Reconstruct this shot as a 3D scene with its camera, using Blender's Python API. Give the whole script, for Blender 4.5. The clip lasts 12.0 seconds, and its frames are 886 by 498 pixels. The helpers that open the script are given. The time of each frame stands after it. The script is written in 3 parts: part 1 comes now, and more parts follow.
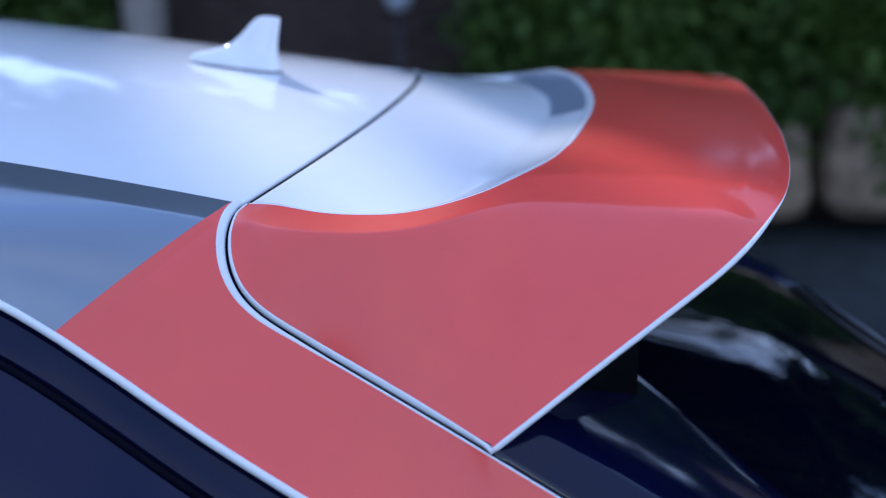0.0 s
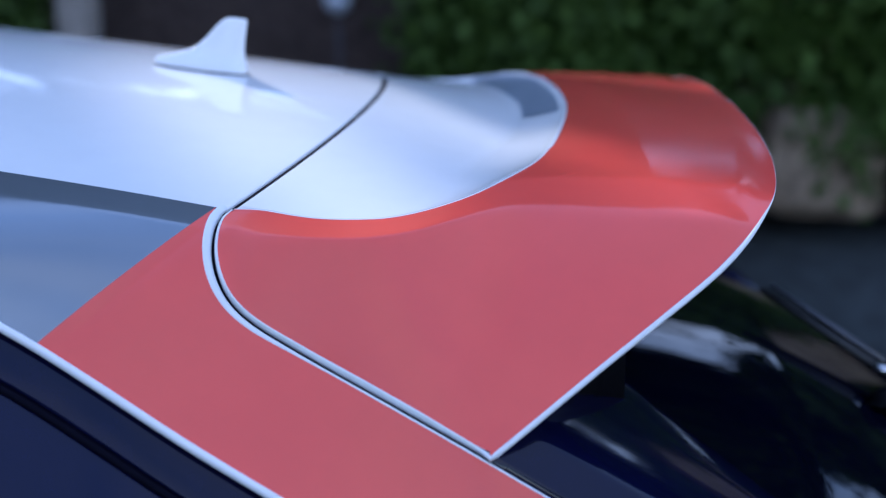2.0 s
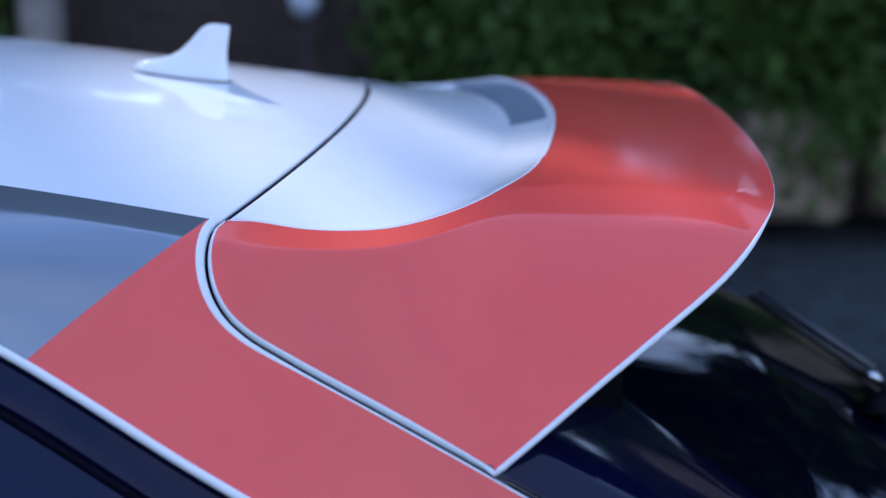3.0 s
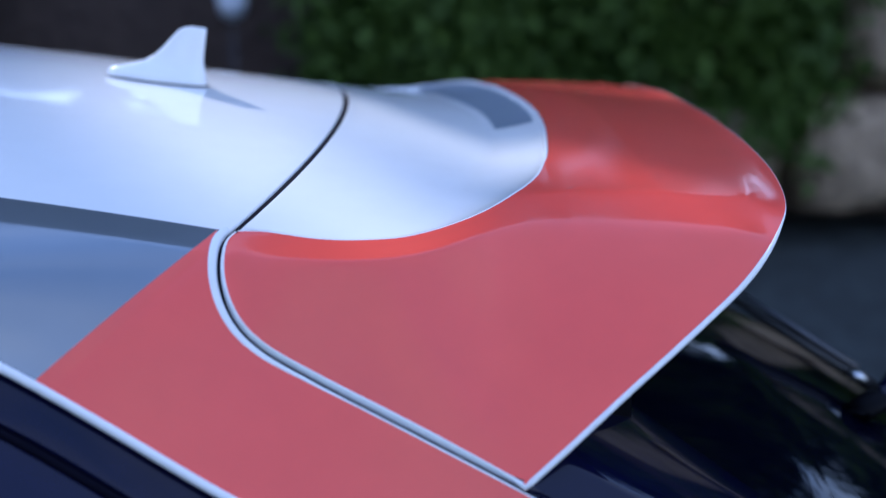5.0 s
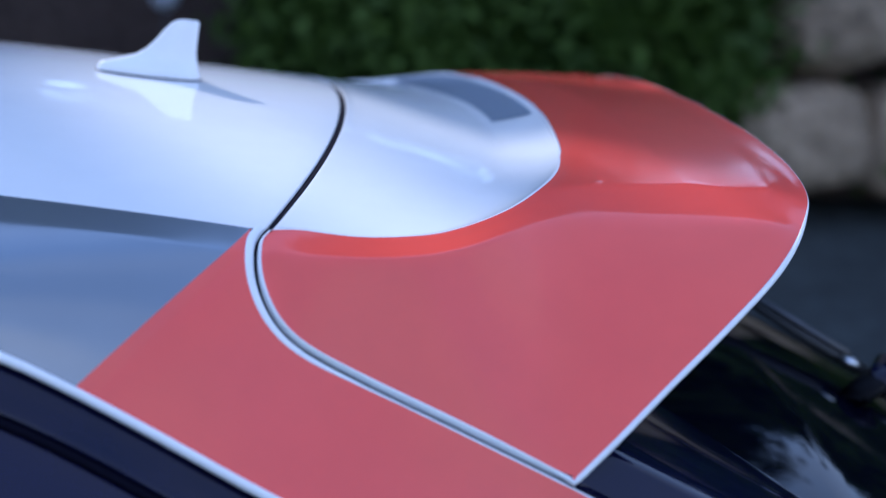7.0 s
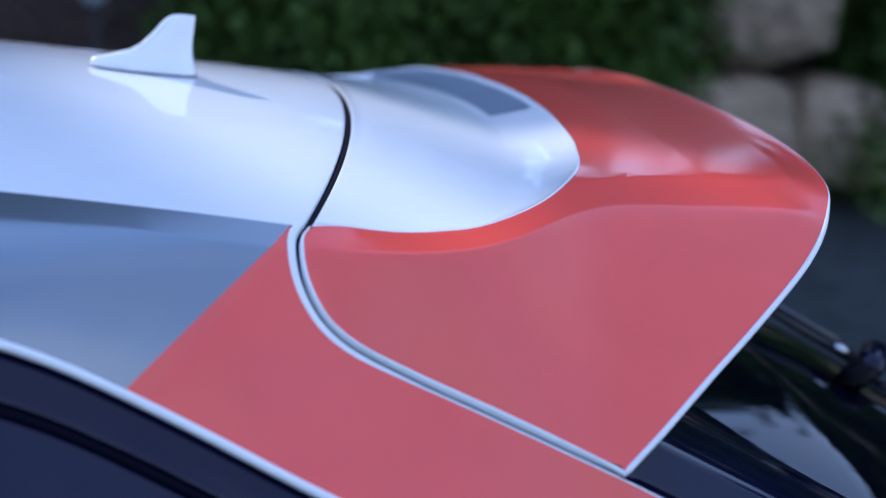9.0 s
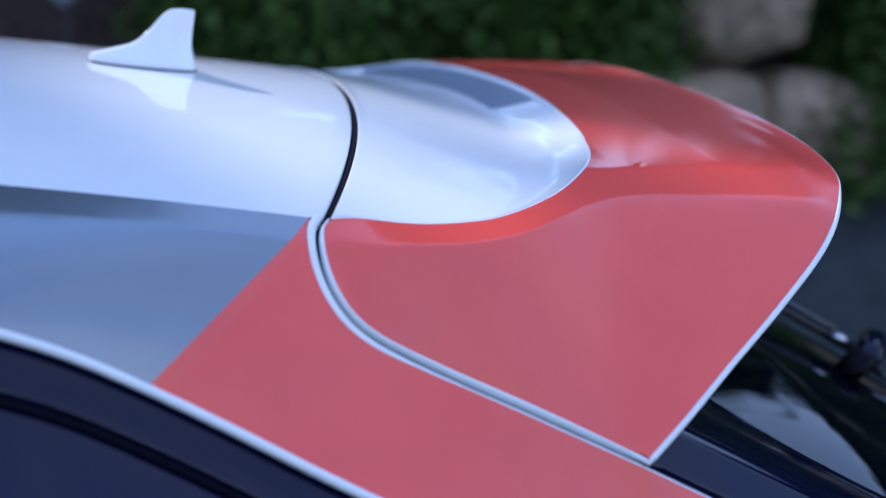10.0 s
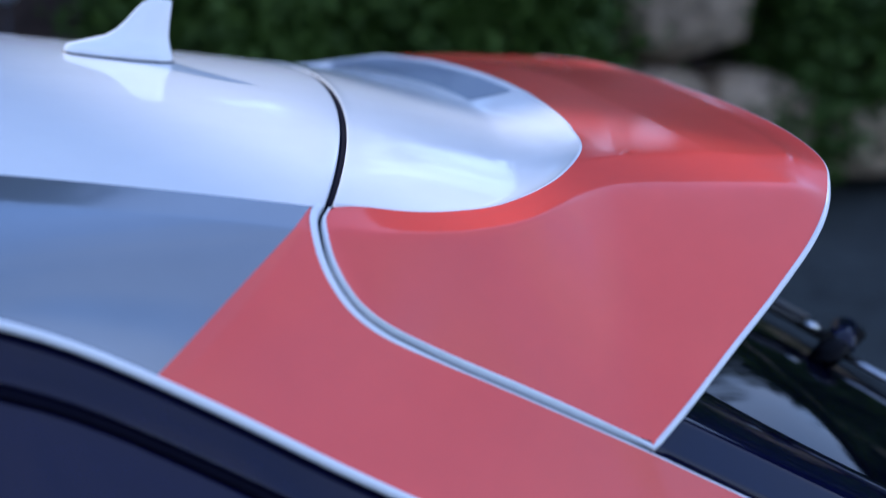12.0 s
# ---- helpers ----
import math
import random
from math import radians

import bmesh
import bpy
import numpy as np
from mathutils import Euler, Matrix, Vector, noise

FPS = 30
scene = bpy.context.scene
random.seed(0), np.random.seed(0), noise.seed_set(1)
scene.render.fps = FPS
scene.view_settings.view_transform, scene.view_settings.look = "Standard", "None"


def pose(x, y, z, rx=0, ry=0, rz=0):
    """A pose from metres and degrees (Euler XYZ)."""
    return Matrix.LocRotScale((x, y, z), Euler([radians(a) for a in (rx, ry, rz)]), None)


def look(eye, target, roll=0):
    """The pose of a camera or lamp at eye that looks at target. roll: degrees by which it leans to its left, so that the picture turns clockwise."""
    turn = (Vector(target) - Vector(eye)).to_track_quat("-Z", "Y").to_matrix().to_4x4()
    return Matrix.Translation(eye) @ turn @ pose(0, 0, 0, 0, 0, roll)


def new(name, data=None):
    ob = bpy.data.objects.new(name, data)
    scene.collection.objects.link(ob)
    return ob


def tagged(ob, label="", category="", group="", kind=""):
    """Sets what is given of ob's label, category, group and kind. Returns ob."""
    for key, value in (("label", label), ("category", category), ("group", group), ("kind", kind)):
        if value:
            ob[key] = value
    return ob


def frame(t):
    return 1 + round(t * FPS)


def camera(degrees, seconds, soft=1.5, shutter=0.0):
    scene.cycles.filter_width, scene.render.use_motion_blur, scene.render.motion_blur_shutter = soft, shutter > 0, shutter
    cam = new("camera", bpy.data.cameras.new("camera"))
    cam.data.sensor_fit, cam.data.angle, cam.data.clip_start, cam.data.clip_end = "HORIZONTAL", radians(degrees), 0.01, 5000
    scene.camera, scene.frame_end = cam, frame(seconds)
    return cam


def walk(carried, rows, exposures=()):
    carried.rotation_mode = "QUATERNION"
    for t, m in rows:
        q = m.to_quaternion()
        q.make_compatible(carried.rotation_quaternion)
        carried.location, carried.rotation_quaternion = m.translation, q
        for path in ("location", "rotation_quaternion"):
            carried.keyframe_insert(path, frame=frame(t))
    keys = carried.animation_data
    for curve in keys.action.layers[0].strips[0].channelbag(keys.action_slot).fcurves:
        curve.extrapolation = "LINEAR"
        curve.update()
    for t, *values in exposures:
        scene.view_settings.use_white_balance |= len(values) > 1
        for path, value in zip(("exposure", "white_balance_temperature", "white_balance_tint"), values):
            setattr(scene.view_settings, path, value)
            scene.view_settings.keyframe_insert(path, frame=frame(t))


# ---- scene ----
# ---- camera and walk ----
cam = camera(37.2, 12.0, soft=1.3)
cam.data.dof.use_dof = True
cam.data.dof.focus_distance = 1.11
cam.data.dof.aperture_fstop = 2.7
PATH = [
    (0, (0.291, -1.522, 1.618), (0.075, 0.401, 1.113), -0.5),
    (0.5, (0.281, -1.522, 1.621), (0.089, 0.403, 1.116), -0.5),
    (1, (0.265, -1.52, 1.618), (0.105, 0.41, 1.118), -0.2),
    (1.5, (0.255, -1.515, 1.616), (0.116, 0.417, 1.116), -0.3),
    (2, (0.236, -1.51, 1.616), (0.132, 0.423, 1.114), -0.2),
    (2.5, (0.219, -1.5, 1.615), (0.147, 0.435, 1.116), -0.1),
    (3, (0.204, -1.491, 1.617), (0.161, 0.446, 1.12), -0.1),
    (5, (0.116, -1.464, 1.617), (0.215, 0.471, 1.121), 0.2),
    (5.5, (0.095, -1.459, 1.617), (0.224, 0.475, 1.12), 0.2),
    (6, (0.07, -1.454, 1.617), (0.231, 0.476, 1.117), 0.2),
    (6.5, (0.043, -1.449, 1.618), (0.243, 0.476, 1.113), 0.3),
    (7, (0.018, -1.446, 1.62), (0.254, 0.473, 1.108), 0.4),
    (9, (-0.083, -1.426, 1.617), (0.293, 0.469, 1.1), 0.6),
    (9.5, (-0.104, -1.421, 1.614), (0.299, 0.469, 1.096), 0.5),
    (10, (-0.124, -1.415, 1.61), (0.306, 0.468, 1.092), 0.4),
    (10.5, (-0.141, -1.41, 1.605), (0.316, 0.468, 1.088), 0.4),
    (11, (-0.156, -1.406, 1.601), (0.326, 0.466, 1.085), 0.6),
    (11.5, (-0.164, -1.403, 1.6), (0.337, 0.463, 1.083), 0.5),
    (12, (-0.175, -1.4, 1.599), (0.356, 0.458, 1.083), 0.7),
]
walk(cam, [(t, look(e, g, r)) for t, e, g, r in PATH], exposures=((0, 1.80, 5300, 17), (12, 1.80, 5300, 17)))

# ---- sky, sun, exposure ----
SUN_EL, SUN_AZ = radians(31), math.atan2(-0.070, 0.102)
world = bpy.data.worlds.new("world")
scene.world = world
world.use_nodes = True
wn, wl = world.node_tree.nodes, world.node_tree.links
sky = wn.new("ShaderNodeTexSky")
sky.sky_type = "NISHITA"
sky.sun_disc = False
sky.sun_elevation = SUN_EL
sky.sun_rotation = SUN_AZ
sky.ozone_density = 1.6
sky.dust_density = 0.1
# thin high cloud, drifting in patches, evens out the blue sky
veil, mixer = wn.new("ShaderNodeTexNoise"), wn.new("ShaderNodeMix")
where, spread = wn.new("ShaderNodeTexCoord"), wn.new("ShaderNodeMapRange")
veil.inputs["Scale"].default_value, veil.inputs["Detail"].default_value = 2.6, 6
spread.inputs[1].default_value, spread.inputs[2].default_value = 0.35, 0.68
spread.inputs[3].default_value, spread.inputs[4].default_value = 0.15, 0.95
mixer.data_type = "RGBA"
wl.new(where.outputs["Generated"], veil.inputs["Vector"])
wl.new(veil.outputs[0], spread.inputs[0])
split, rise, thin = wn.new("ShaderNodeSeparateXYZ"), wn.new("ShaderNodeMapRange"), wn.new("ShaderNodeMath")
rise.inputs[1].default_value, rise.inputs[2].default_value = 0.45, 0.98
rise.inputs[3].default_value, rise.inputs[4].default_value = 1.0, 0.40
thin.operation = "MULTIPLY"
wl.new(where.outputs["Generated"], split.inputs[0])
wl.new(split.outputs[2], rise.inputs[0])
wl.new(spread.outputs[0], thin.inputs[0])
wl.new(rise.outputs[0], thin.inputs[1])
wl.new(thin.outputs[0], mixer.inputs[0])
wl.new(sky.outputs[0], mixer.inputs[6])
mixer.inputs[7].default_value = (2.36, 2.36, 2.46, 1)
wl.new(mixer.outputs[2], wn["Background"].inputs[0])
wn["Background"].inputs[1].default_value = 0.152
SUN_RAY = np.array([math.sin(SUN_AZ) * math.cos(SUN_EL), math.cos(SUN_AZ) * math.cos(SUN_EL), math.sin(SUN_EL)])
sun = new("sun", bpy.data.lights.new("sun", "SUN"))
sun.data.energy = 1.3
sun.data.angle = radians(0.53)
sun.data.color = (1.0, 0.89, 0.74)
sun.matrix_world = look((0, 0, 0), (-math.sin(SUN_AZ) * math.cos(SUN_EL), -math.cos(SUN_AZ) * math.cos(SUN_EL), -math.sin(SUN_EL)))


# ---- materials ----
def material(name, base, rough=0.5, metal=0.0, coat=0.0, coat_rough=0.035, vary=0.0, scale=8.0, bump=0.0, bump_scale=200.0, base2=None, spec=0.5, by_object=0.0, coat_ior=1.42):
    m = bpy.data.materials.new(name)
    m.use_nodes = True
    n, l = m.node_tree.nodes, m.node_tree.links
    b = n["Principled BSDF"]
    b.inputs["Base Color"].default_value = (*base, 1)
    b.inputs["Roughness"].default_value = rough
    b.inputs["Metallic"].default_value = metal
    b.inputs["Specular IOR Level"].default_value = spec
    b.inputs["Coat Weight"].default_value = coat
    b.inputs["Coat IOR"].default_value = coat_ior
    b.inputs["Coat Roughness"].default_value = coat_rough
    co = n.new("ShaderNodeTexCoord")
    if vary or base2:
        two = base2 or tuple(c * (1 - vary) for c in base)
        big, small, add = n.new("ShaderNodeTexNoise"), n.new("ShaderNodeTexNoise"), n.new("ShaderNodeMath")
        big.inputs["Scale"].default_value, small.inputs["Scale"].default_value = scale, scale * 9
        big.inputs["Detail"].default_value = small.inputs["Detail"].default_value = 5
        add.operation = "ADD"
        half = n.new("ShaderNodeMath")
        half.operation = "MULTIPLY_ADD"
        half.inputs[1].default_value, half.inputs[2].default_value = 2.2, -1.7
        mix = n.new("ShaderNodeMix")
        mix.data_type = "RGBA"
        mix.inputs[6].default_value, mix.inputs[7].default_value = (*base, 1), (*two, 1)
        for t in (big, small):
            l.new(co.outputs["Object"], t.inputs["Vector"])
        l.new(big.outputs[0], add.inputs[0])
        l.new(small.outputs[0], add.inputs[1])
        l.new(add.outputs[0], half.inputs[0])
        l.new(half.outputs[0], mix.inputs[0])
        last = mix.outputs[2]
        if by_object:
            info, hsv, ramp = n.new("ShaderNodeObjectInfo"), n.new("ShaderNodeHueSaturation"), n.new("ShaderNodeMapRange")
            ramp.inputs[3].default_value, ramp.inputs[4].default_value = 1 - by_object, 1 + by_object
            l.new(info.outputs["Random"], ramp.inputs[0])
            l.new(ramp.outputs[0], hsv.inputs["Value"])
            l.new(last, hsv.inputs["Color"])
            last = hsv.outputs[0]
        l.new(last, b.inputs["Base Color"])
    if bump:
        t, bp = n.new("ShaderNodeTexNoise"), n.new("ShaderNodeBump")
        t.inputs["Scale"].default_value = bump_scale
        t.inputs["Detail"].default_value = 6
        bp.inputs["Strength"].default_value = bump
        bp.inputs["Distance"].default_value = 1.5 / bump_scale
        l.new(co.outputs["Object"], t.inputs["Vector"])
        l.new(t.outputs[0], bp.inputs["Height"])
        l.new(bp.outputs[0], b.inputs["Normal"])
    return m


PAINT_WHITE = material("white_paint", (0.80, 0.81, 0.82), 0.35, coat=1.0, vary=0.03, scale=3, spec=0.0, coat_ior=1.40, coat_rough=0.055)
PAINT_RED = material("red_paint", (0.82, 0.080, 0.057), 0.42, coat=1.0, vary=0.05, scale=3, spec=0.35, coat_ior=1.42, coat_rough=0.12)
PAINT_GREY = material("grey_paint", (0.22, 0.25, 0.285), 0.17, metal=0.6, coat=1.0, vary=0.05, scale=3)
GLOSS_BLACK = material("gloss_black", (0.0025, 0.003, 0.023), 0.08, spec=0.32, coat=0.0, vary=0.2, scale=6)
RUBBER = material("black_rubber", (0.015, 0.015, 0.016), 0.6, vary=0.3, scale=30, bump=0.15)
GLASS = material("tinted_glass", (0.001, 0.0012, 0.006), 0.02, coat=0.0, spec=0.42)
# side panes: bluer copy of the tinted glass, the blue standing for reflected sky
SIDE_GLASS = material("sky_blue_side_glass", (0.0025, 0.0025, 0.026), 0.02, spec=0.36, vary=0.1)
ASPHALT = material("asphalt", (0.045, 0.054, 0.058), 0.85, base2=(0.022, 0.027, 0.029), scale=1.5, spec=0.2, bump=0.5, bump_scale=90)
STONE = material("stone", (0.42, 0.32, 0.22), 0.85, base2=(0.20, 0.15, 0.10), scale=2.5, bump=0.6, bump_scale=14, by_object=0.25)
LEAF = material("leaf", (0.062, 0.112, 0.016), 0.65, base2=(0.024, 0.048, 0.008), scale=2.0, spec=0.2)
SOIL = material("soil", (0.075, 0.052, 0.044), 0.95, base2=(0.045, 0.031, 0.027), scale=2.0, bump=0.7, bump_scale=25)
SATIN_BLACK = material("satin_black", (0.002, 0.002, 0.004), 0.45, spec=0.08, vary=0.3, scale=10)
SEAL = material("seal", (0.004, 0.004, 0.012), 0.9, spec=0.08, vary=0.2, scale=40)
GREY_LIGHT = material("blue_grey_gloss", (0.30, 0.35, 0.44), 0.38, coat=1.0, coat_rough=0.14, vary=0.05, scale=3)
STEEL = material("steel", (0.55, 0.56, 0.58), 0.3, metal=1.0, vary=0.1, scale=20)


# ---- mesh helpers ----
def mesh_object(name, verts, faces, mat, parent=None, label="", smooth=True):
    me = bpy.data.meshes.new(name)
    me.from_pydata([tuple(map(float, v)) for v in verts], [], faces)
    me.materials.append(mat)
    if smooth:
        me.shade_smooth()
    ob = new(name, me)
    if parent is not None:
        ob.parent = parent
    if label:
        ob["label"] = label
    return ob


def part(name, bm, mat, parent, label=""):
    me = bpy.data.meshes.new(name)
    bm.to_mesh(me)
    bm.free()
    me.materials.append(mat)
    me.shade_smooth()
    ob = new(name, me)
    ob.parent = parent
    if label:
        ob["label"] = label
    return ob


def smooth_curve(knots, n):
    """n points along a Catmull-Rom curve through the knots, even by length."""
    k = np.array(knots, float)
    seg = np.sqrt(np.linalg.norm(np.diff(k, axis=0), axis=1))
    t = np.concatenate([[0], np.cumsum(seg)])
    m = np.gradient(k, t, axis=0)
    tt = np.linspace(0, t[-1], 60 * len(k))
    i = np.clip(np.searchsorted(t, tt, "right") - 1, 0, len(k) - 2)
    h = (t[i + 1] - t[i])[:, None]
    s = ((tt - t[i])[:, None]) / h
    p = (2 * s**3 - 3 * s**2 + 1) * k[i] + (s**3 - 2 * s**2 + s) * h * m[i] + (-2 * s**3 + 3 * s**2) * k[i + 1] + (s**3 - s**2) * h * m[i + 1]
    d = np.concatenate([[0], np.cumsum(np.linalg.norm(np.diff(p, axis=0), axis=1))])
    at = np.linspace(0, d[-1], n)
    return np.stack([np.interp(at, d, p[:, c]) for c in range(p.shape[1])], 1)


def graph(xs, ys):
    """A smooth function through a few knots."""
    xs, ys = np.array(xs, float), np.array(ys, float)
    m = np.gradient(ys, xs)

    def f(x):
        i = np.clip(np.searchsorted(xs, x, "right") - 1, 0, len(xs) - 2)
        h = xs[i + 1] - xs[i]
        s = (x - xs[i]) / h
        inside = (2 * s**3 - 3 * s**2 + 1) * ys[i] + (s**3 - 2 * s**2 + s) * h * m[i] + (-2 * s**3 + 3 * s**2) * ys[i + 1] + (s**3 - s**2) * h * m[i + 1]
        return np.where(x < xs[0], ys[0] + (x - xs[0]) * m[0], np.where(x > xs[-1], ys[-1] + (x - xs[-1]) * m[-1], inside))

    return f


def ramp(x, a, b):
    s = np.clip((np.asarray(x, float) - a) / (b - a), 0, 1)
    return s * s * (3 - 2 * s)


MIRROR = np.array([1.0, -1.0, 1.0])


def sheet(name, grid, mat, parent, label="", thick=0.0, both=False, flip=False):
    """A skin from a grid of points [rows][columns]; both: its mirror image across the car too, as a second object."""
    g = np.array(grid, float)
    nr, nc = g.shape[:2]
    made = []
    for side in ((0, 1) if both else (0,)):
        q = (g * MIRROR if side else g).reshape(-1, 3)
        faces = []
        for r in range(nr - 1):
            for c in range(nc - 1):
                f = [r * nc + c, r * nc + c + 1, (r + 1) * nc + c + 1, (r + 1) * nc + c]
                faces.append(f[::-1] if (side == 1) != flip else f)
        ob = mesh_object(name, q, faces, mat, parent, label)
        if thick:
            m = ob.modifiers.new("thickness", "SOLIDIFY")
            m.thickness, m.offset = thick, -1
        made.append(ob)
    return made[0]


def bead(name, pts, rad, mat, parent, label="", sides=8, lift=0.0, flat=1.0, both=False):
    """A thin rounded strip along a line of points."""
    p = np.array(pts, float)
    made = []
    for side in ((0, 1) if both else (0,)):
        q = p * MIRROR if side else p
        tan = np.gradient(q, axis=0)
        tan /= np.linalg.norm(tan, axis=1)[:, None]
        up = np.array([0, 0, 1.0])
        verts, faces = [], []
        rads = np.broadcast_to(np.asarray(rad, float), (len(q),))
        for a, t, r in zip(q, tan, rads):
            s = np.cross(t, up)
            s /= max(np.linalg.norm(s), 1e-6)
            w = np.cross(s, t)
            for k in range(sides):
                g = 2 * math.pi * k / sides
                verts.append(a + w * lift + r * (s * math.cos(g) + flat * w * math.sin(g)))
        for r in range(len(q) - 1):
            for k in range(sides):
                k2 = (k + 1) % sides
                faces.append([r * sides + k, r * sides + k2, (r + 1) * sides + k2, (r + 1) * sides + k])
        faces.append([k for k in range(sides)][::-1])
        faces.append([(len(q) - 1) * sides + k for k in range(sides)])
        made.append(mesh_object(name, verts, faces, mat, parent, label))
    return made[0]


def bend(a, b, k, n, w=1.0):
    """n points on a quadratic curve from a to b, pulled to k with the weight w."""
    t = np.linspace(0, 1, n)[:, None]
    u, v, x = (1 - t) ** 2, 2 * t * (1 - t) * w, t * t
    return (u * a + v * k + x * b) / (u + v + x)


# ---- ground ----
def ground_z(y):
    """Level under the car, then a sloping apron up to the foot of the garden wall."""
    return 0.54 * np.clip((np.asarray(y, float) - 1.0) / 2.0, 0, 1)


def ground_sheet():
    cx = np.concatenate([-np.geomspace(600, 1, 24), np.linspace(-0.8, 0.8, 5), np.geomspace(1, 600, 24)])
    cy = np.concatenate([-np.geomspace(600, 1.2, 24), np.linspace(-0.9, 4.0, 50), np.geomspace(4.3, 600, 20)])
    g = [[(x, y, float(ground_z(y))) for x in cx] for y in cy]
    ob = sheet("ground", g, ASPHALT, None)
    return tagged(ob, "dark grey asphalt sloping up towards a garden wall", "ground", kind="structure")


ground_sheet()

# ---- car: the guiding lines ----
def centre_z(x):
    return 1.4205 - 0.125 * x - 0.012 * np.minimum(x, 0) ** 2


def roof_z(x, y):
    return centre_z(x) - 0.21 * y * y


def gap_x(y):
    return 0.082 - 0.37 * y * y


EDGE_X = [-1.9, -0.8, -0.4, -0.227, -0.176, -0.137, -0.088, -0.01, 0.1, 0.22, 0.45]
edge_y = graph(EDGE_X, [-0.600, -0.556, -0.548, -0.549, -0.552, -0.558, -0.571, -0.590, -0.612, -0.632, -0.668])
edge_z = graph(EDGE_X, [1.370, 1.385, 1.360, 1.3335, 1.3125, 1.293, 1.268, 1.225, 1.168, 1.106, 0.985])
crease_y = graph([-1.9, -0.5, -0.2, -0.07, 0.0], [-0.44, -0.439, -0.4437, -0.4535, -0.461])

SIDE_GAP = [(0.0030, -0.4605, 1.3768), (-0.0030, -0.470, 1.3722), (-0.005, -0.488, 1.361), (-0.003, -0.502, 1.347), (0.003, -0.514, 1.332), (0.013, -0.5225, 1.317), (0.030, -0.5290, 1.302), (0.070, -0.5365, 1.279), (0.132, -0.5540, 1.2503), (0.194, -0.5710, 1.2213), (0.222, -0.580, 1.2085)]
TRAIL = [(0.222, -0.581, 1.210), (0.255, -0.567, 1.234), (0.303, -0.541, 1.267), (0.351, -0.515, 1.299), (0.404, -0.479, 1.333), (0.429, -0.454, 1.352), (0.447, -0.426, 1.367), (0.459, -0.399, 1.377), (0.472, -0.330, 1.387), (0.482, -0.200, 1.395), (0.487, 0.0, 1.398)]
RIM = [(0.0075, -0.4632, 1.377), (0.030, -0.4610, 1.3730), (0.070, -0.4615, 1.3695), (0.107, -0.4575, 1.367), (0.134, -0.4540, 1.3675), (0.162, -0.4420, 1.370), (0.190, -0.426, 1.377), (0.216, -0.402, 1.384), (0.240, -0.369, 1.388), (0.257, -0.329, 1.394), (0.272, -0.264, 1.399), (0.284, -0.169, 1.403), (0.292, -0.080, 1.405), (0.295, 0.0, 1.406)]

car = tagged(new("car"), "white hatchback with red and grey roof paint, parked on asphalt", "car")

# roof, white middle field, its rear edge rolled down into the gap
rows = []
for v in np.linspace(-1, 1, 61):
    row = []
    y1 = 0.461 * v
    end = gap_x(y1) - 0.0030
    for x in np.concatenate([np.linspace(-1.9, -0.6, 14)[:-1], np.linspace(-0.6, end - 0.004, 34)]):
        y = -float(crease_y(x)) * v
        row.append((x, y, roof_z(x, y)))
    z = roof_z(end, y1)
    row += [(end - 0.0014, y1, z - 0.0001), (end - 0.0006, y1, z - 0.0003), (end - 0.0001, y1, z - 0.0009), (end, y1, z - 0.002), (end, y1, z - 0.016)]
    rows.append(row)
sheet("roof_panel", rows, PAINT_WHITE, car, "glossy white roof panel", flip=True)

# the gap between body side and tailgate, as a line with its own normals
sg = smooth_curve(SIDE_GAP, 70)
tail = sg[-1] + np.linspace(0.03, 1, 18)[:, None] * np.array([0.34, -0.068, -0.176])
sg_long = np.concatenate([sg, tail])
along = np.gradient(sg_long, axis=0)
along /= np.linalg.norm(along, axis=1)[:, None]
bow = ramp(np.arange(len(sg_long)), 0, 30)[:, None]
facing = (1 - bow) * np.array([0.10, -0.45, 0.89]) + bow * np.array([0.0, -0.83, 0.56])
facing -= (facing * along).sum(1)[:, None] * along
facing /= np.linalg.norm(facing, axis=1)[:, None]
outward = np.cross(along, facing)
outward *= np.sign(-outward[-1, 1])
GAP = 0.0012
w_body = (0.0024 + 0.0044 * (1 - ramp(np.arange(len(sg_long)), 12, 42)))[:, None]
w_gate = (0.0030 + 0.0014 * ramp(np.arange(len(sg_long)), 15, 45) - 0.0014 * ramp(np.arange(len(sg_long)), 52, 69))[:, None]


def flange(side, width, n):
    o, f = outward[:n] * side, facing[:n]
    s, w = sg_long[:n], width[:n]
    lines = [s + o * (GAP + w), s + o * (GAP + 0.7 * w) + f * 0.0004, s + o * (GAP + 0.35 * w) - f * 0.0005, s + o * (GAP + 0.1 * w) - f * 0.0022, s + o * GAP - f * 0.005, s + o * GAP * 0.8 - f * 0.019]
    return np.stack(lines, 1)


sheet("gap_edge", flange(1, w_body, len(sg_long)), PAINT_WHITE, car, "white rounded body edge along the tailgate gap", both=True)
bead("gap_seal", sg_long - facing * (0.0095 + 0.006 * bow), 0.0042, SEAL, car, "black seal deep in the tailgate gap", both=True)
gy = np.linspace(-0.466, 0.466, 50)
bead("roof_gap_seal", [(gap_x(y), y, roof_z(gap_x(y), y) - 0.0058 - 0.0025 * float(ramp(y, 0.0, 0.3))) for y in gy], 0.0044, SEAL, car, "black seal between roof and tailgate")

# sides of the roof: grey in front, red behind a slanted border
LEAN = 0.1225
PULL = np.array([0, -0.036, 0.014])


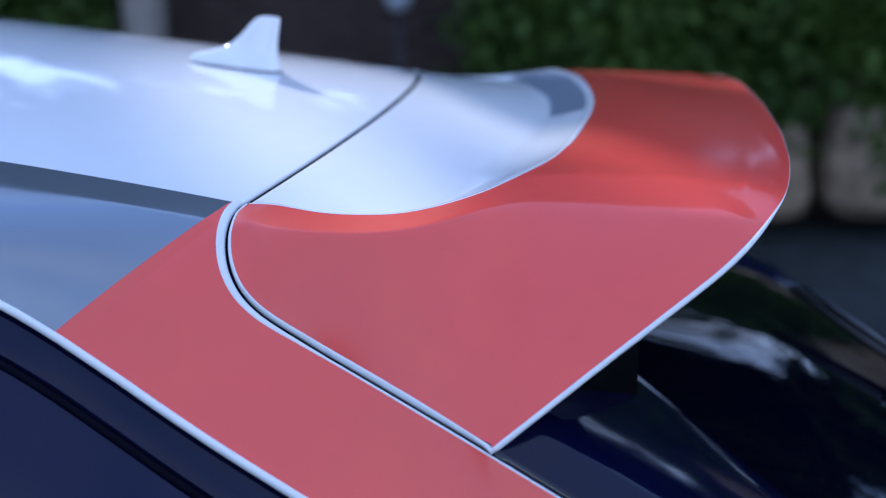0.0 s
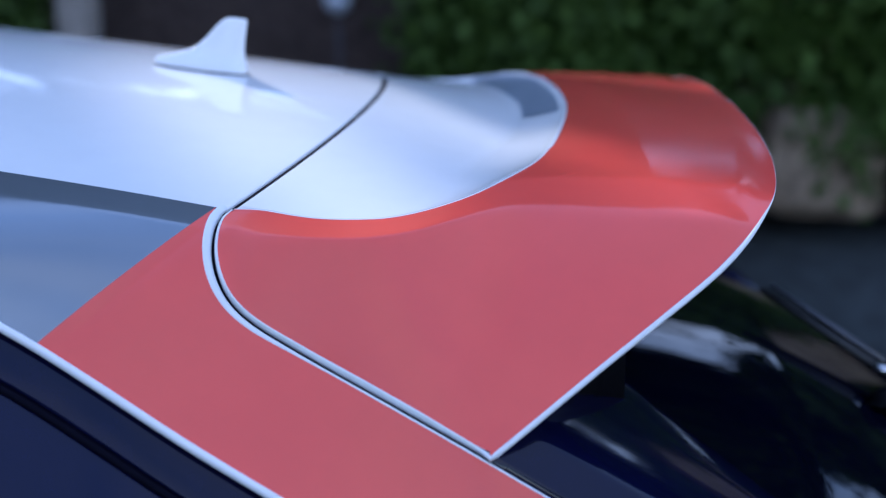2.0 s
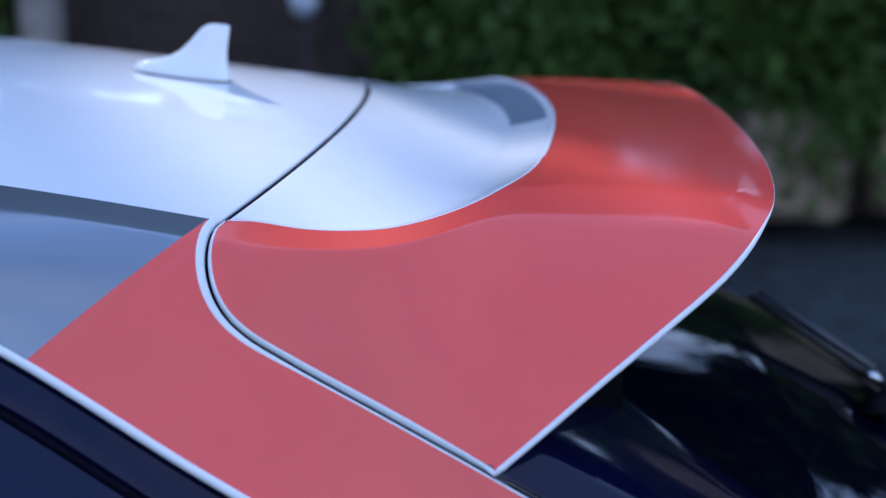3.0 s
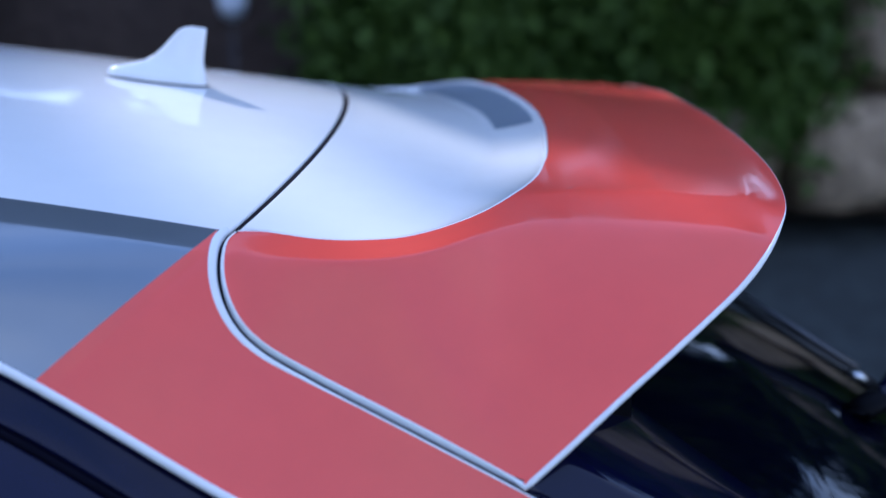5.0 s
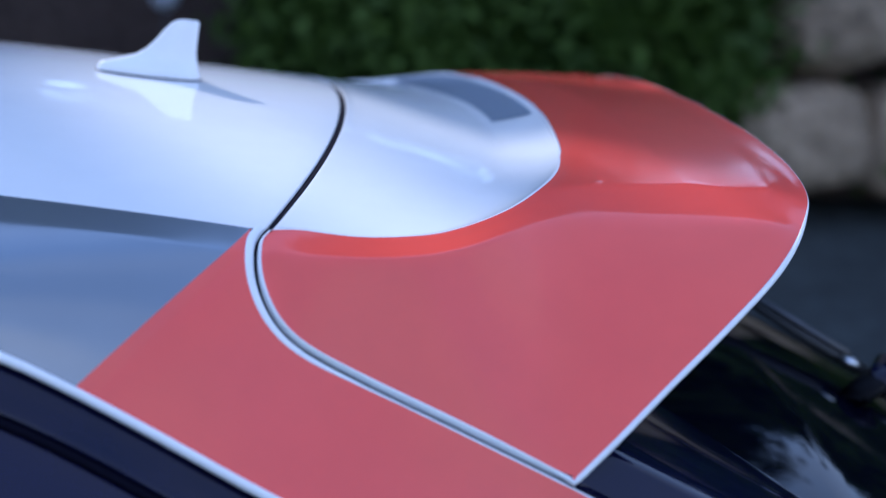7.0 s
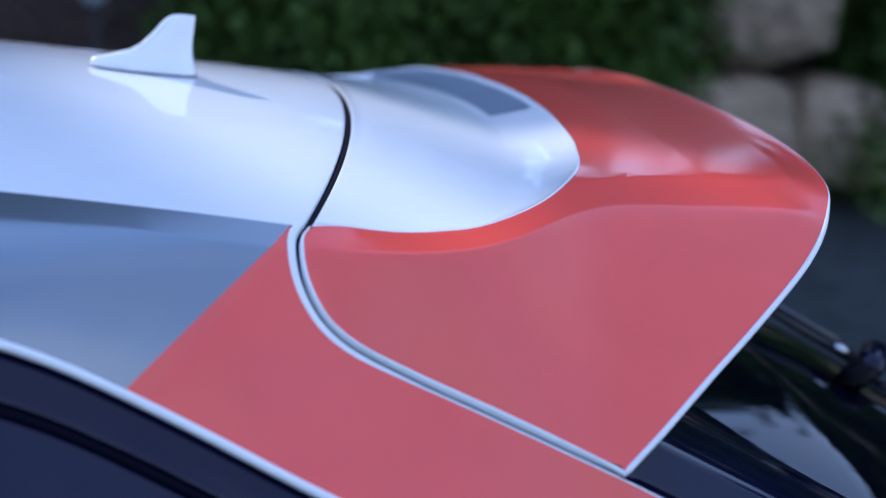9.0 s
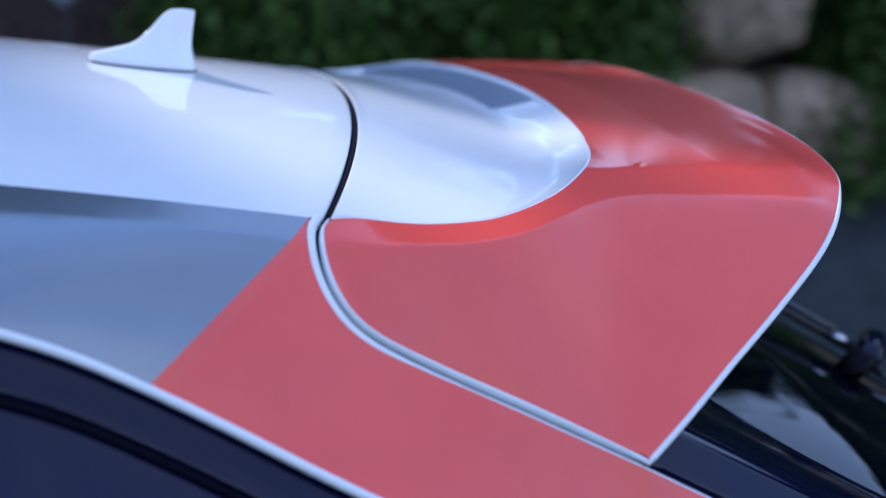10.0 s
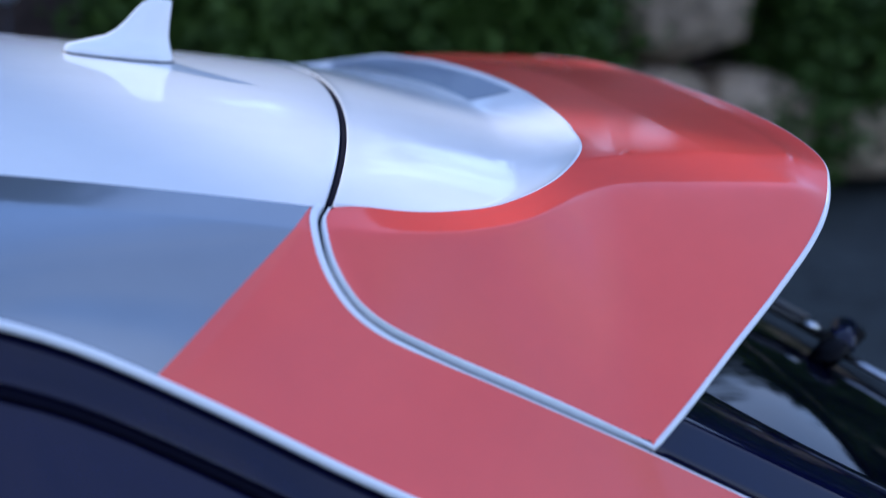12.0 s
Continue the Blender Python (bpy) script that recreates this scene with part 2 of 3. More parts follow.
def side_line(a, xe, f, width, slope):
    """A top-facing strip, a tight crease and the bowed side down to the roof edge."""
    b = np.array([xe, float(edge_y(xe)), float(edge_z(xe))])
    lean = (xe - a[0]) * width / 0.19
    c = a + np.array([lean, -width, -slope * width])
    low = bend(c, b, (c + b) / 2 + PULL * f * 0.30, 24)
    d = (low[1] - c) / np.linalg.norm(low[1] - c)
    up = (a - c) / max(np.linalg.norm(a - c), 1e-6)
    r = min(0.0035, 0.4 * width)
    strip = [a + (c + up * r - a) * u for u in (0.0, 0.25, 0.5, 0.75, 1.0)]
    return np.array(strip + list(bend(c + up * r, c + d * r, c, 6)[1:]) + [c + d * 1.6 * r] + list(low[1:]))


rows = []
for xc in np.concatenate([np.linspace(-1.78, -0.5, 10)[:-1], np.linspace(-0.5, -0.0085, 40)]):
    y = float(crease_y(xc))
    k = float(ramp(xc, -0.45, 0.0))
    rows.append(side_line(np.array([xc, y, roof_z(xc, y)]), xc - LEAN, 1.0, 0.0159 / (0.53 + 0.07 * k), 0.30 + 0.07 * k))
sheet("roof_side_front", rows, PAINT_GREY, car, "glossy grey painted roof side", both=True)
border = rows[-1]
rows = [border]
lip = sg_long + outward * (GAP + w_body)
n = len(lip)
reach = np.maximum.accumulate(lip[:, 0]) - lip[4, 0]
for i in range(2, n):
    xe = -0.131 + max(float(reach[i]), 0.0) + 0.155 * float(ramp(i / n, 0.0, 0.7))
    a = lip[i].copy()
    if i < 8:
        a[2] = min(a[2], border[0][2] - 0.52 * (border[0][1] - a[1]))
    rows.append(side_line(a, xe, 1 - float(ramp(i / n, 0.0, 0.36)), float(np.clip(a[1] + 0.4845, 0.0002, 0.03)), 0.37 + 0.16 * float(ramp(i, 2, 12))))
sheet("roof_side_rear", rows, PAINT_RED, car, "glossy red painted roof side", both=True)

# white edge along the roof side and the trim below it
xe = np.concatenate([np.linspace(-1.9, -0.5, 14)[:-1], np.linspace(-0.5, 0.60, 60)])
edge = np.stack([xe, edge_y(xe), edge_z(xe)], 1)
bead("roof_edge_strip", edge + np.array([0, -0.001, -0.003]), 0.0038, PAINT_WHITE, car, "white roof edge strip", both=True, sides=10)
rows = [[p + np.array(d) for d in ((0, 0.002, -0.006), (0, 0.001, -0.0105), (0, -0.0015, -0.0112), (0, -0.0028, -0.0122), (0, -0.0220, -0.0325), (0, -0.0232, -0.0340), (0, -0.0232, -0.0365), (0, -0.016, -0.041))] for p in edge]
sheet("door_frame", rows, GLOSS_BLACK, car, "gloss black door frame trim", both=True)
bead("door_seal", edge + np.array([0, -0.0205, -0.0425]), 0.0042, SEAL, car, "black rubber door seal", both=True)

# tailgate top: white floor, sloping wall and red wing
def soft_plus(v, k):
    """Zero below nought, v above, with a rounded corner of the width k."""
    v = np.asarray(v, float)
    return k * np.logaddexp(0.0, v / k)


def soft_min(p, q, k):
    m = np.minimum(p, q)
    return m - k * np.log(np.exp(-(p - m) / k) + np.exp(-(q - m) / k))


SHOULDER_X = [-0.1, 0.008, 0.05, 0.10, 0.134, 0.162, 0.19, 0.216, 0.24, 0.28, 0.31, 0.38, 0.41, 0.437, 0.6]
shoulder_y = graph(SHOULDER_X, [-0.483, -0.4855, -0.495, -0.495, -0.4905, -0.480, -0.462, -0.443, -0.431, -0.4285, -0.431, -0.436, -0.439, -0.442, -0.455])
shoulder_z = graph(SHOULDER_X, [1.372, 1.3644, 1.3618, 1.3603, 1.3616, 1.3645, 1.3684, 1.3708, 1.3720, 1.3726, 1.3717, 1.3690, 1.3660, 1.3610, 1.330])
shoulder_slope = graph(SHOULDER_X, [0.58, 0.50, 0.28, 0.17, 0.155, 0.155, 0.21, 0.28, 0.30, 0.30, 0.30, 0.30, 0.32, 0.36, 0.36])
gate_line = (sg - (outward * (GAP + w_gate))[: len(sg)])
foot_line = np.concatenate([gate_line[gate_line[:, 0] > 0.012], [p for p in smooth_curve(TRAIL, 80) if 0.23 < p[0] < 0.44]])
foot_line = foot_line[np.argsort(foot_line[:, 0])]
foot_x = np.linspace(0.012, 0.44, 200)
foot_line = np.stack([foot_x] + [np.convolve(np.pad(np.interp(foot_x, foot_line[:, 0], foot_line[:, c]), 20, mode="reflect", reflect_type="odd"), np.hanning(43)[1:-1] / np.hanning(43).sum(), "valid") for c in (1, 2)], 1)


def front_flank(x, y):
    """The flank where it starts beside the tailgate gap."""
    swell = 0.0145 * ramp(x, 0.0, 0.05) * (1 - ramp(x, 0.12, 0.21)) * np.exp(-(((y + 0.495) / 0.030) ** 2))
    return 1.2135 + 1.485 * (y + 0.580) - 0.045 * (x - 0.222) + swell


def wing_plane(x, y):
    """The flank of the spoiler, slightly bowed between its lower edge and the shoulder."""
    yb, zb = np.interp(x, foot_line[:, 0], foot_line[:, 1]), np.interp(x, foot_line[:, 0], foot_line[:, 2])
    ys, zs = shoulder_y(x), shoulder_z(x)
    high = np.maximum(ys - yb, 0.02)
    u = (y - yb) / high
    bow = zb + (zs - zb) * u + 0.22 * high * u * (1 - np.clip(u, 0, 1.0))
    end = zs + 0.9 * (y - ys)
    k = ramp(x, 0.31, 0.43)
    bow = bow * (1 - k) + end * k
    k = ramp(x, 0.02, 0.08)
    return front_flank(x, y) * (1 - k) + bow * k


def wrinkle(x, y, cx, cy, turn, long, wide, high):
    u = (x - cx) * math.cos(turn) + (y - cy) * math.sin(turn)
    v = (y - cy) * math.cos(turn) - (x - cx) * math.sin(turn)
    return high * np.exp(-((u / long) ** 2 + (v / wide) ** 2))


def dents(x, y):
    """Small wrinkles in the red film where the creases of the shoulder meet."""
    return (wrinkle(x, y, 0.279, -0.374, 0.9, 0.008, 0.0030, 0.0005) - wrinkle(x, y, 0.287, -0.371, 0.9, 0.006, 0.003, 0.0004) + wrinkle(x, y, 0.262, -0.380, 0.2, 0.010, 0.004, 0.0002)
            + wrinkle(x, y, 0.429, -0.383, 1.2, 0.009, 0.0034, 0.0007) - wrinkle(x, y, 0.436, -0.384, 1.2, 0.008, 0.0034, 0.0005))


CREASE_Y = -0.380
trail_knots = sorted((-abs(p[1]), p[0]) for p in TRAIL if p[1] > -0.47)
trail_x = graph([p[0] for p in trail_knots], [p[1] for p in trail_knots])
front_ridge = graph([-0.60, -0.38, -0.26, -0.134, -0.02, 0.02], [0.23, 0.272, 0.308, 0.344, 0.362, 0.362])


def plateau_z(x, y):
    """The gently crowned top of the spoiler."""
    return 1.3880 - 0.012 * (x - 0.28) - 0.05 * np.maximum(x - 0.36, 0) + 0.095 * (CREASE_Y**2 - y * y) - 0.075 * np.maximum(y, 0) ** 2


def wing_z(x, y):
    """Flat flank, a narrow shoulder strip and the crowned top with a lip along its rear edge."""
    x, y = np.asarray(x, float), np.asarray(y, float)
    ys = shoulder_y(x)
    k = ramp(x, 0.19, 0.270)
    strip = shoulder_z(x) + shoulder_slope(x) * (y - ys)
    a = -np.abs(y)
    top = plateau_z(x, y) - 0.05 * soft_plus(front_ridge(a) - x, 0.003) - (0.05 + 0.25 * ramp(-a, 0.20, 0.38)) * soft_plus(x - trail_x(a) + 0.032, 0.0025)
    top = soft_min(strip, top, 0.0007)
    return soft_min(wing_plane(x, y), top * k + strip * (1 - k), 0.0018) + dents(x, y)


rim = smooth_curve(RIM, 220)
rim[:, 2] = wing_z(rim[:, 0], rim[:, 1]) + 0.0005
full_rim = np.concatenate([rim, (rim * MIRROR)[::-1][1:]])


def floor_z(x, y):
    return roof_z(x, y) - 0.009 * ramp(x, 0.05, 0.22) + 0.12 * y * y * ramp(x, 0.06, 0.25)


def wall_point(base, top, u):
    """On the wall behind the sunken floor: a crisp foot in the middle, a wide hollow at the sides."""
    p = 1.12 + 1.1 * float(ramp(abs(base[1]), 0.05, 0.33))
    q = base + (top - base) * u
    q[2] = base[2] + (top[2] - base[2]) * u**p
    return q


rows, wall_lines = [], []
for i, p in enumerate(full_rim):
    h = max(p[2] - floor_z(p[0], p[1]), 0.0)
    ahead = full_rim[min(i + 1, len(full_rim) - 1)] - full_rim[max(i - 1, 0)]
    into = np.array([-ahead[1], ahead[0], 0.0])
    into /= np.linalg.norm(into)
    lip_w = min(0.004, 0.3 * h)
    top = p + into * lip_w - np.array([0, 0, 0.2 * lip_w])
    base = top + into * (2.1 + 0.9 * float(ramp(abs(p[1]), 0.1, 0.33))) * h
    base[1] = np.clip(base[1], -0.4635, 0.4635)
    base[2] = floor_z(base[0], base[1])
    y0 = float(base[1])
    x0 = gap_x(y0) + 0.0030
    z0 = roof_z(x0, y0)
    line = [np.array(q) for q in ((x0, y0, z0 - 0.016), (x0, y0, z0 - 0.002), (x0 + 0.0001, y0, z0 - 0.0009), (x0 + 0.0006, y0, z0 - 0.0003), (x0 + 0.0014, y0, z0 - 0.0001))]
    front = np.array([x0 + 0.004, y0, z0])
    for t in np.linspace(0, 1, 18):
        q = front + (base - front) * t
        q[2] = floor_z(q[0], q[1])
        line.append(q)
    wall_lines.append((base.copy(), top.copy()))
    line += [wall_point(base, top, u) for u in np.linspace(0, 1, 13)[1:]]
    line += list(bend(top, p, (top + p) / 2 + np.array([0, 0, 0.0012]), 4)[1:])
    rows.append(line)
tailgate = sheet("tailgate_panel", rows, PAINT_WHITE, car, "glossy white tailgate panel sunk between the spoiler wings")
# blue-grey field on the wall below the rim, ending in a slanted border
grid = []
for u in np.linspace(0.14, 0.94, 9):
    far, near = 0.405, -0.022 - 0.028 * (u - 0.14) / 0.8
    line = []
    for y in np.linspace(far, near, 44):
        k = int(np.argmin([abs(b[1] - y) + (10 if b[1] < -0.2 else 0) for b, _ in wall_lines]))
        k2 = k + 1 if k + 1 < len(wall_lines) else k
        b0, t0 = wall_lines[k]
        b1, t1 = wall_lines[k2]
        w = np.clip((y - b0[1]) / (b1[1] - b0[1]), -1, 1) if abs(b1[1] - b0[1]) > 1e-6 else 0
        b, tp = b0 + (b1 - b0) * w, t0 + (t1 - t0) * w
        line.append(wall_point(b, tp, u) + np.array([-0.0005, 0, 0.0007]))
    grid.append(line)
sheet("grey_field", grid, GREY_LIGHT, tailgate, "blue-grey field under the spoiler rim", flip=True)


half = len(rim)
nside = 98
gate_lip = sg - (outward * (GAP + w_gate))[: len(sg)]
pick = np.linspace(0, len(sg) - 1, nside)
side = np.stack([np.interp(pick, np.arange(len(sg)), gate_lip[:, c]) for c in range(3)], 1)
trail = smooth_curve(TRAIL, half - nside + 1)
side[-1] = trail[0]
outer = np.concatenate([side, trail[1:]])

rows = []
t = np.linspace(0, 1, 110)
drop = outer[:, 2] - wing_z(outer[:, 0], outer[:, 1])
soft = np.convolve(np.pad(drop, 8, mode="edge"), np.hanning(19)[1:-1] / np.hanning(19).sum(), "valid")
near_corner = ramp(np.arange(half), nside - 26, nside - 12) * (1 - ramp(np.arange(half), nside + 12, nside + 26))
drop = drop + (soft - drop) * near_corner
for a, b, fall in zip(rim, outer, drop):
    if b[1] > a[1] - 0.0015 and b[0] < 0.1:
        b = a + np.array([-0.0004, -0.0015, -0.0006])
        fall = b[2] - wing_z(b[0], b[1])
    q = a + (b - a) * t[:, None]
    q[:, 2] = wing_z(q[:, 0], q[:, 1]) + (a[2] - wing_z(a[0], a[1])) * (1 - t) ** 3 + fall * t**9
    rows.append(q)
rows = [list(r) for r in rows]
rows = rows + [[q * MIRROR for q in r] for r in rows[::-1][1:]]
spoiler = sheet("spoiler", rows, PAINT_RED, car, "glossy red rear roof spoiler wing")
lead = np.array([(sg - (outward * (GAP + 0.0016))[: len(sg)])[k] + facing[k] * -0.0012 for k in (-5, -3)])
edge_line = np.concatenate([lead, trail])
bead("trailing_edge", edge_line, np.minimum(0.0002 + 0.0023 * (1 - ramp(edge_line[:, 1], -0.475, -0.385)), 0.0008 + 0.0009 * np.arange(len(edge_line))), PAINT_WHITE, spoiler, "white trailing edge line", both=True)
sheet("side_edge", flange(-1, w_gate, len(sg)), PAINT_WHITE, spoiler, "white rounded edge along the tailgate gap", both=True, flip=True)
edge_rim = full_rim[88:-73]
taper = ramp(np.arange(len(edge_rim)), 0, 70) * ramp(np.arange(len(edge_rim))[::-1], 0, 70)
bead("rim_edge", edge_rim - np.array([0, 0, 0.0008]) - np.outer(1 - taper, [0, 0, 0.002]), 0.0004 + 0.0024 * taper, PAINT_WHITE, spoiler, "white rim line round the sunken panel")
# underside of the wing, down to the glass
rows = []
for p in trail:
    rows.append([p + np.array([0, 0, -0.002]), p + np.array([-0.005, 0.002, -0.009]), np.array([p[0] * 0.6 + 0.085, p[1] * 0.86, p[2] * 0.8 + 0.2 * 1.21]), np.array([0.190, p[1] * 0.42, 1.262])])
rows = rows + [[q * MIRROR for q in r] for r in rows[::-1][1:]]
sheet("underside", rows, SATIN_BLACK, spoiler, "satin black underside of the spoiler", flip=True)


# rear window and the trim beside it
edge_of_glass = graph([0.20, 0.36, 0.50, 0.62, 0.90], [-0.160, -0.305, -0.432, -0.500, -0.545])


def glass_edge(x):
    return float(edge_of_glass(x)), 1.162 - 0.514 * (x - 0.36) - 0.10 * max(x - 0.52, 0.0)


def glass_z(x, y):
    ye, ze = glass_edge(x)
    return ze + 0.346 * (ye * ye - y * y)


rows = []
for x in np.linspace(0.20, 0.80, 44):
    ye = glass_edge(x)[0]
    rows.append([(x, v * ye, glass_z(x, v * ye)) for v in np.linspace(-1, 1, 61)])
sheet("rear_window", rows, GLASS, car, "dark tinted rear window")
rows = []
t0 = sg_long[-len(tail) - 1:] - outward[-len(tail) - 1:] * 0.004
for p in t0:
    x = p[0] + 0.09
    ye, ze = glass_edge(x)
    g = np.array([x, ye - 0.002, ze + 0.001])
    f = p + np.array([0.010, 0.034, 0.023])
    inner = bend(f, g, f + np.array([0.030, 0.100, -0.002]), 20, 1.2)
    facet = np.array([p + (f - p) * u for u in (0.0, 0.03, 0.25, 0.5, 0.75)])
    rows.append(np.concatenate([[p + np.array([0, 0.002, -0.014])], facet, bend(p + (f - p) * 0.82, inner[2], f, 7), inner[3:], [g + np.array([0, 0.001, -0.01])]]))
sheet("tailgate_side_trim", rows, GLOSS_BLACK, car, "gloss black tailgate side trim", both=True, flip=True)
# black support blades under the wing
for sgn in (1, -1):
    bm = bmesh.new()
    prof = [(0.0, 1.212), (0.25, 1.190), (0.55, 1.166), (0.75, 1.136), (0.88, 1.124), (0.95, 1.127), (0.985, 1.138), (1.0, 1.158), (1.0, 1.290), (0.5, 1.262), (0.15, 1.232)]
    va = [bm.verts.new((0.222 + 0.110 * u, sgn * (-0.520 + 0.155 * u), z)) for u, z in prof]
    vb = [bm.verts.new((0.232 + 0.110 * u, sgn * (-0.526 + 0.155 * u), z)) for u, z in prof]
    m = len(prof)
    bm.faces.new(va)
    bm.faces.new(vb[::-1])
    for k in range(m):
        bm.faces.new((va[k], vb[k], vb[(k + 1) % m], va[(k + 1) % m]))
    bmesh.ops.recalc_face_normals(bm, faces=bm.faces[:])
    bmesh.ops.bevel(bm, geom=bm.edges[:], offset=0.003, segments=2, affect="EDGES")
    part("support_blade", bm, SATIN_BLACK, spoiler, "black blade between spoiler and window")

# rear wiper
wiper = new("wiper")
wiper.parent = car
wiper["label"] = "black rear window wiper"


def rod(name, a, b, ra, rb, mat, parent, label="", squash=0.6):
    bm = bmesh.new()
    a, b = Vector(a), Vector(b)
    d = (b - a)
    rot = d.to_track_quat("Z", "Y").to_matrix().to_4x4()
    bmesh.ops.create_cone(bm, cap_ends=True, segments=14, radius1=ra, radius2=rb, depth=d.length, matrix=Matrix.Translation((a + b) / 2) @ rot @ Matrix.Diagonal((1, squash, 1, 1)))
    bmesh.ops.bevel(bm, geom=[e for e in bm.edges if e.is_boundary or len(e.link_faces) == 2 and max(len(f.verts) for f in e.link_faces) > 4], offset=min(ra, rb) * 0.4, segments=2, affect="EDGES")
    return part(name, bm, mat, parent, label)


SATIN = material("satin_grey", (0.06, 0.062, 0.075), 0.35, metal=0.3, vary=0.2, scale=30)
rod("arm", (0.930, -0.205, 0.945), (0.677, -0.113, 1.087), 0.010, 0.007, STEEL, wiper, "silvery wiper arm")
rod("knuckle", (0.712, -0.084, 1.100), (0.625, -0.165, 1.098), 0.022, 0.017, SATIN_BLACK, wiper, "black wiper joint")
rod("cap", (0.665, -0.140, 1.100), (0.705, -0.082, 1.112), 0.016, 0.014, GLOSS_BLACK, wiper, "gloss black joint cap")
rod("clip", (0.662, -0.098, 1.112), (0.642, -0.088, 1.118), 0.009, 0.008, STEEL, wiper, "bright joint pin")
rod("blade", (0.676, -0.088, 1.098), (0.530, 0.000, 1.180), 0.012, 0.007, RUBBER, wiper, "black wiper blade")
rod("blade_spine", (0.660, -0.076, 1.117), (0.540, -0.004, 1.186), 0.006, 0.004, SATIN, wiper, "slim grey blade spine")

# antenna fin
FIN = np.array([-0.074, 0.0, 1.430])
fb = bmesh.new()
levels = [(-0.002, -0.105, 0.004, 0.021), (0.003, -0.105, 0.004, 0.021), (0.008, -0.101, 0.003, 0.019), (0.014, -0.082, 0.002, 0.013), (0.020, -0.063, 0.001, 0.0098), (0.027, -0.052, 0.001, 0.008), (0.038, -0.041, 0.002, 0.0062), (0.050, -0.031, 0.004, 0.005), (0.057, -0.024, 0.005, 0.0042), (0.0605, -0.018, 0.0055, 0.003), (0.062, -0.010, 0.004, 0.001)]
rings = []
for z, x0, x1, w in levels:
    ring = []
    for k in range(28):
        a = 2 * math.pi * k / 28
        cx = (x0 + x1) / 2 + (x1 - x0) / 2 * math.cos(a)
        ring.append(fb.verts.new((FIN[0] + cx, math.copysign(abs(math.sin(a)) ** 0.8, math.sin(a)) * w, FIN[2] + z - 0.12 * cx + 0.002)))
    rings.append(ring)
for a, b in zip(rings, rings[1:]):
    for k in range(28):
        fb.faces.new((a[k], a[(k + 1) % 28], b[(k + 1) % 28], b[k]))
fb.faces.new(rings[-1])
antenna = part("antenna", fb, PAINT_WHITE, car, "white shark-fin roof antenna")
fb = bmesh.new()
ring = [[], []]
for k in range(28):
    a = 2 * math.pi * k / 28
    cx = -0.0505 + 0.0555 * math.cos(a)
    y = math.copysign(abs(math.sin(a)) ** 0.8, math.sin(a)) * 0.0218
    for j, dz in enumerate((-0.003, 0.0015)):
        ring[j].append(fb.verts.new((FIN[0] + cx, y, FIN[2] + dz - 0.12 * cx)))
for k in range(28):
    fb.faces.new((ring[0][k], ring[0][(k + 1) % 28], ring[1][(k + 1) % 28], ring[1][k]))
fb.faces.new(ring[1])
part("base_seal", fb, RUBBER, antenna, "black rubber seal under the fin")

# lower body, windows, wheels
belt_y = graph([-3.4, -2.6, -1.6, 0.0, 0.7], [-0.62, -0.80, -0.85, -0.85, -0.70])
rows = []
wx = np.concatenate([np.linspace(-1.9, -0.5, 10)[:-1], np.linspace(-0.5, 0.57, 30)])
for x in wx:
    p = np.array([x, float(edge_y(x)) - 0.021, float(edge_z(x)) - 0.046])
    q = np.array([x, float(belt_y(x)), 0.93])
    rows.append(bend(p, q, (p + q) / 2 + np.array([0, -0.02, 0.01]), 8))
sheet("side_window", rows, SIDE_GLASS, car, "dark tinted side window", both=True)
rows = []
for x in np.linspace(-3.35, 0.80, 60):
    y = float(belt_y(np.clip(x, -3.4, 0.7)))
    top = 0.93 - 0.16 * float(ramp(x, 0.35, 0.75)) if x > -1.9 else 0.93 - 0.09 * (-1.9 - x)
    nose = max(0.0, abs(x + 1.28) - 1.75) * 0.12
    rows.append([(x, y, top), (x, y - 0.03 + nose, top - 0.06), (x, y - 0.045 + nose, 0.62), (x, y - 0.035 + nose, 0.40), (x, y + 0.01 + nose, 0.24), (x, y + 0.10 + nose, 0.20)])
sheet("body_side", rows, PAINT_WHITE, car, "white painted body side", both=True)
rows = []
for v in np.linspace(-1, 1, 21):
    y = 0.69 * v
    rows.append([(0.79 - 0.02 * v * v, y * 0.72, 0.985 - 0.080 * v * v), (0.84 - 0.06 * v * v, y, 0.84 - 0.06 * v * v), (0.87 - 0.08 * v * v, y, 0.70), (0.90 - 0.09 * v * v, y, 0.55), (0.88 - 0.09 * v * v, y, 0.36), (0.78, y, 0.22)])
sheet("tailgate_lower", rows, PAINT_WHITE, car, "white lower tailgate and bumper", flip=True)
rows = []
for x, z, w in ((-1.88, 1.365, 0.58), (-2.20, 1.16, 0.68), (-2.62, 0.95, 0.79)):
    rows.append([(x + 0.16 * v * v, v * w, z - 0.03 * v * v) for v in np.linspace(-1, 1, 21)])
sheet("windscreen", rows, GLASS, car, "tinted windscreen")
rows = []
for x, z, w in ((-2.60, 0.95, 0.80), (-3.00, 0.90, 0.78), (-3.30, 0.80, 0.70), (-3.42, 0.66, 0.66), (-3.46, 0.45, 0.66), (-3.40, 0.25, 0.66)):
    rows.append([(x + 0.18 * v * v, v * w, z - 0.04 * v * v) for v in np.linspace(-1, 1, 21)])
sheet("bonnet", rows, PAINT_WHITE, car, "white bonnet and front bumper")
sheet("floor_pan", [[(x, y, 0.21) for y in np.linspace(-0.75, 0.75, 4)] for x in (-3.38, 0.80)], RUBBER, car, "black underbody")
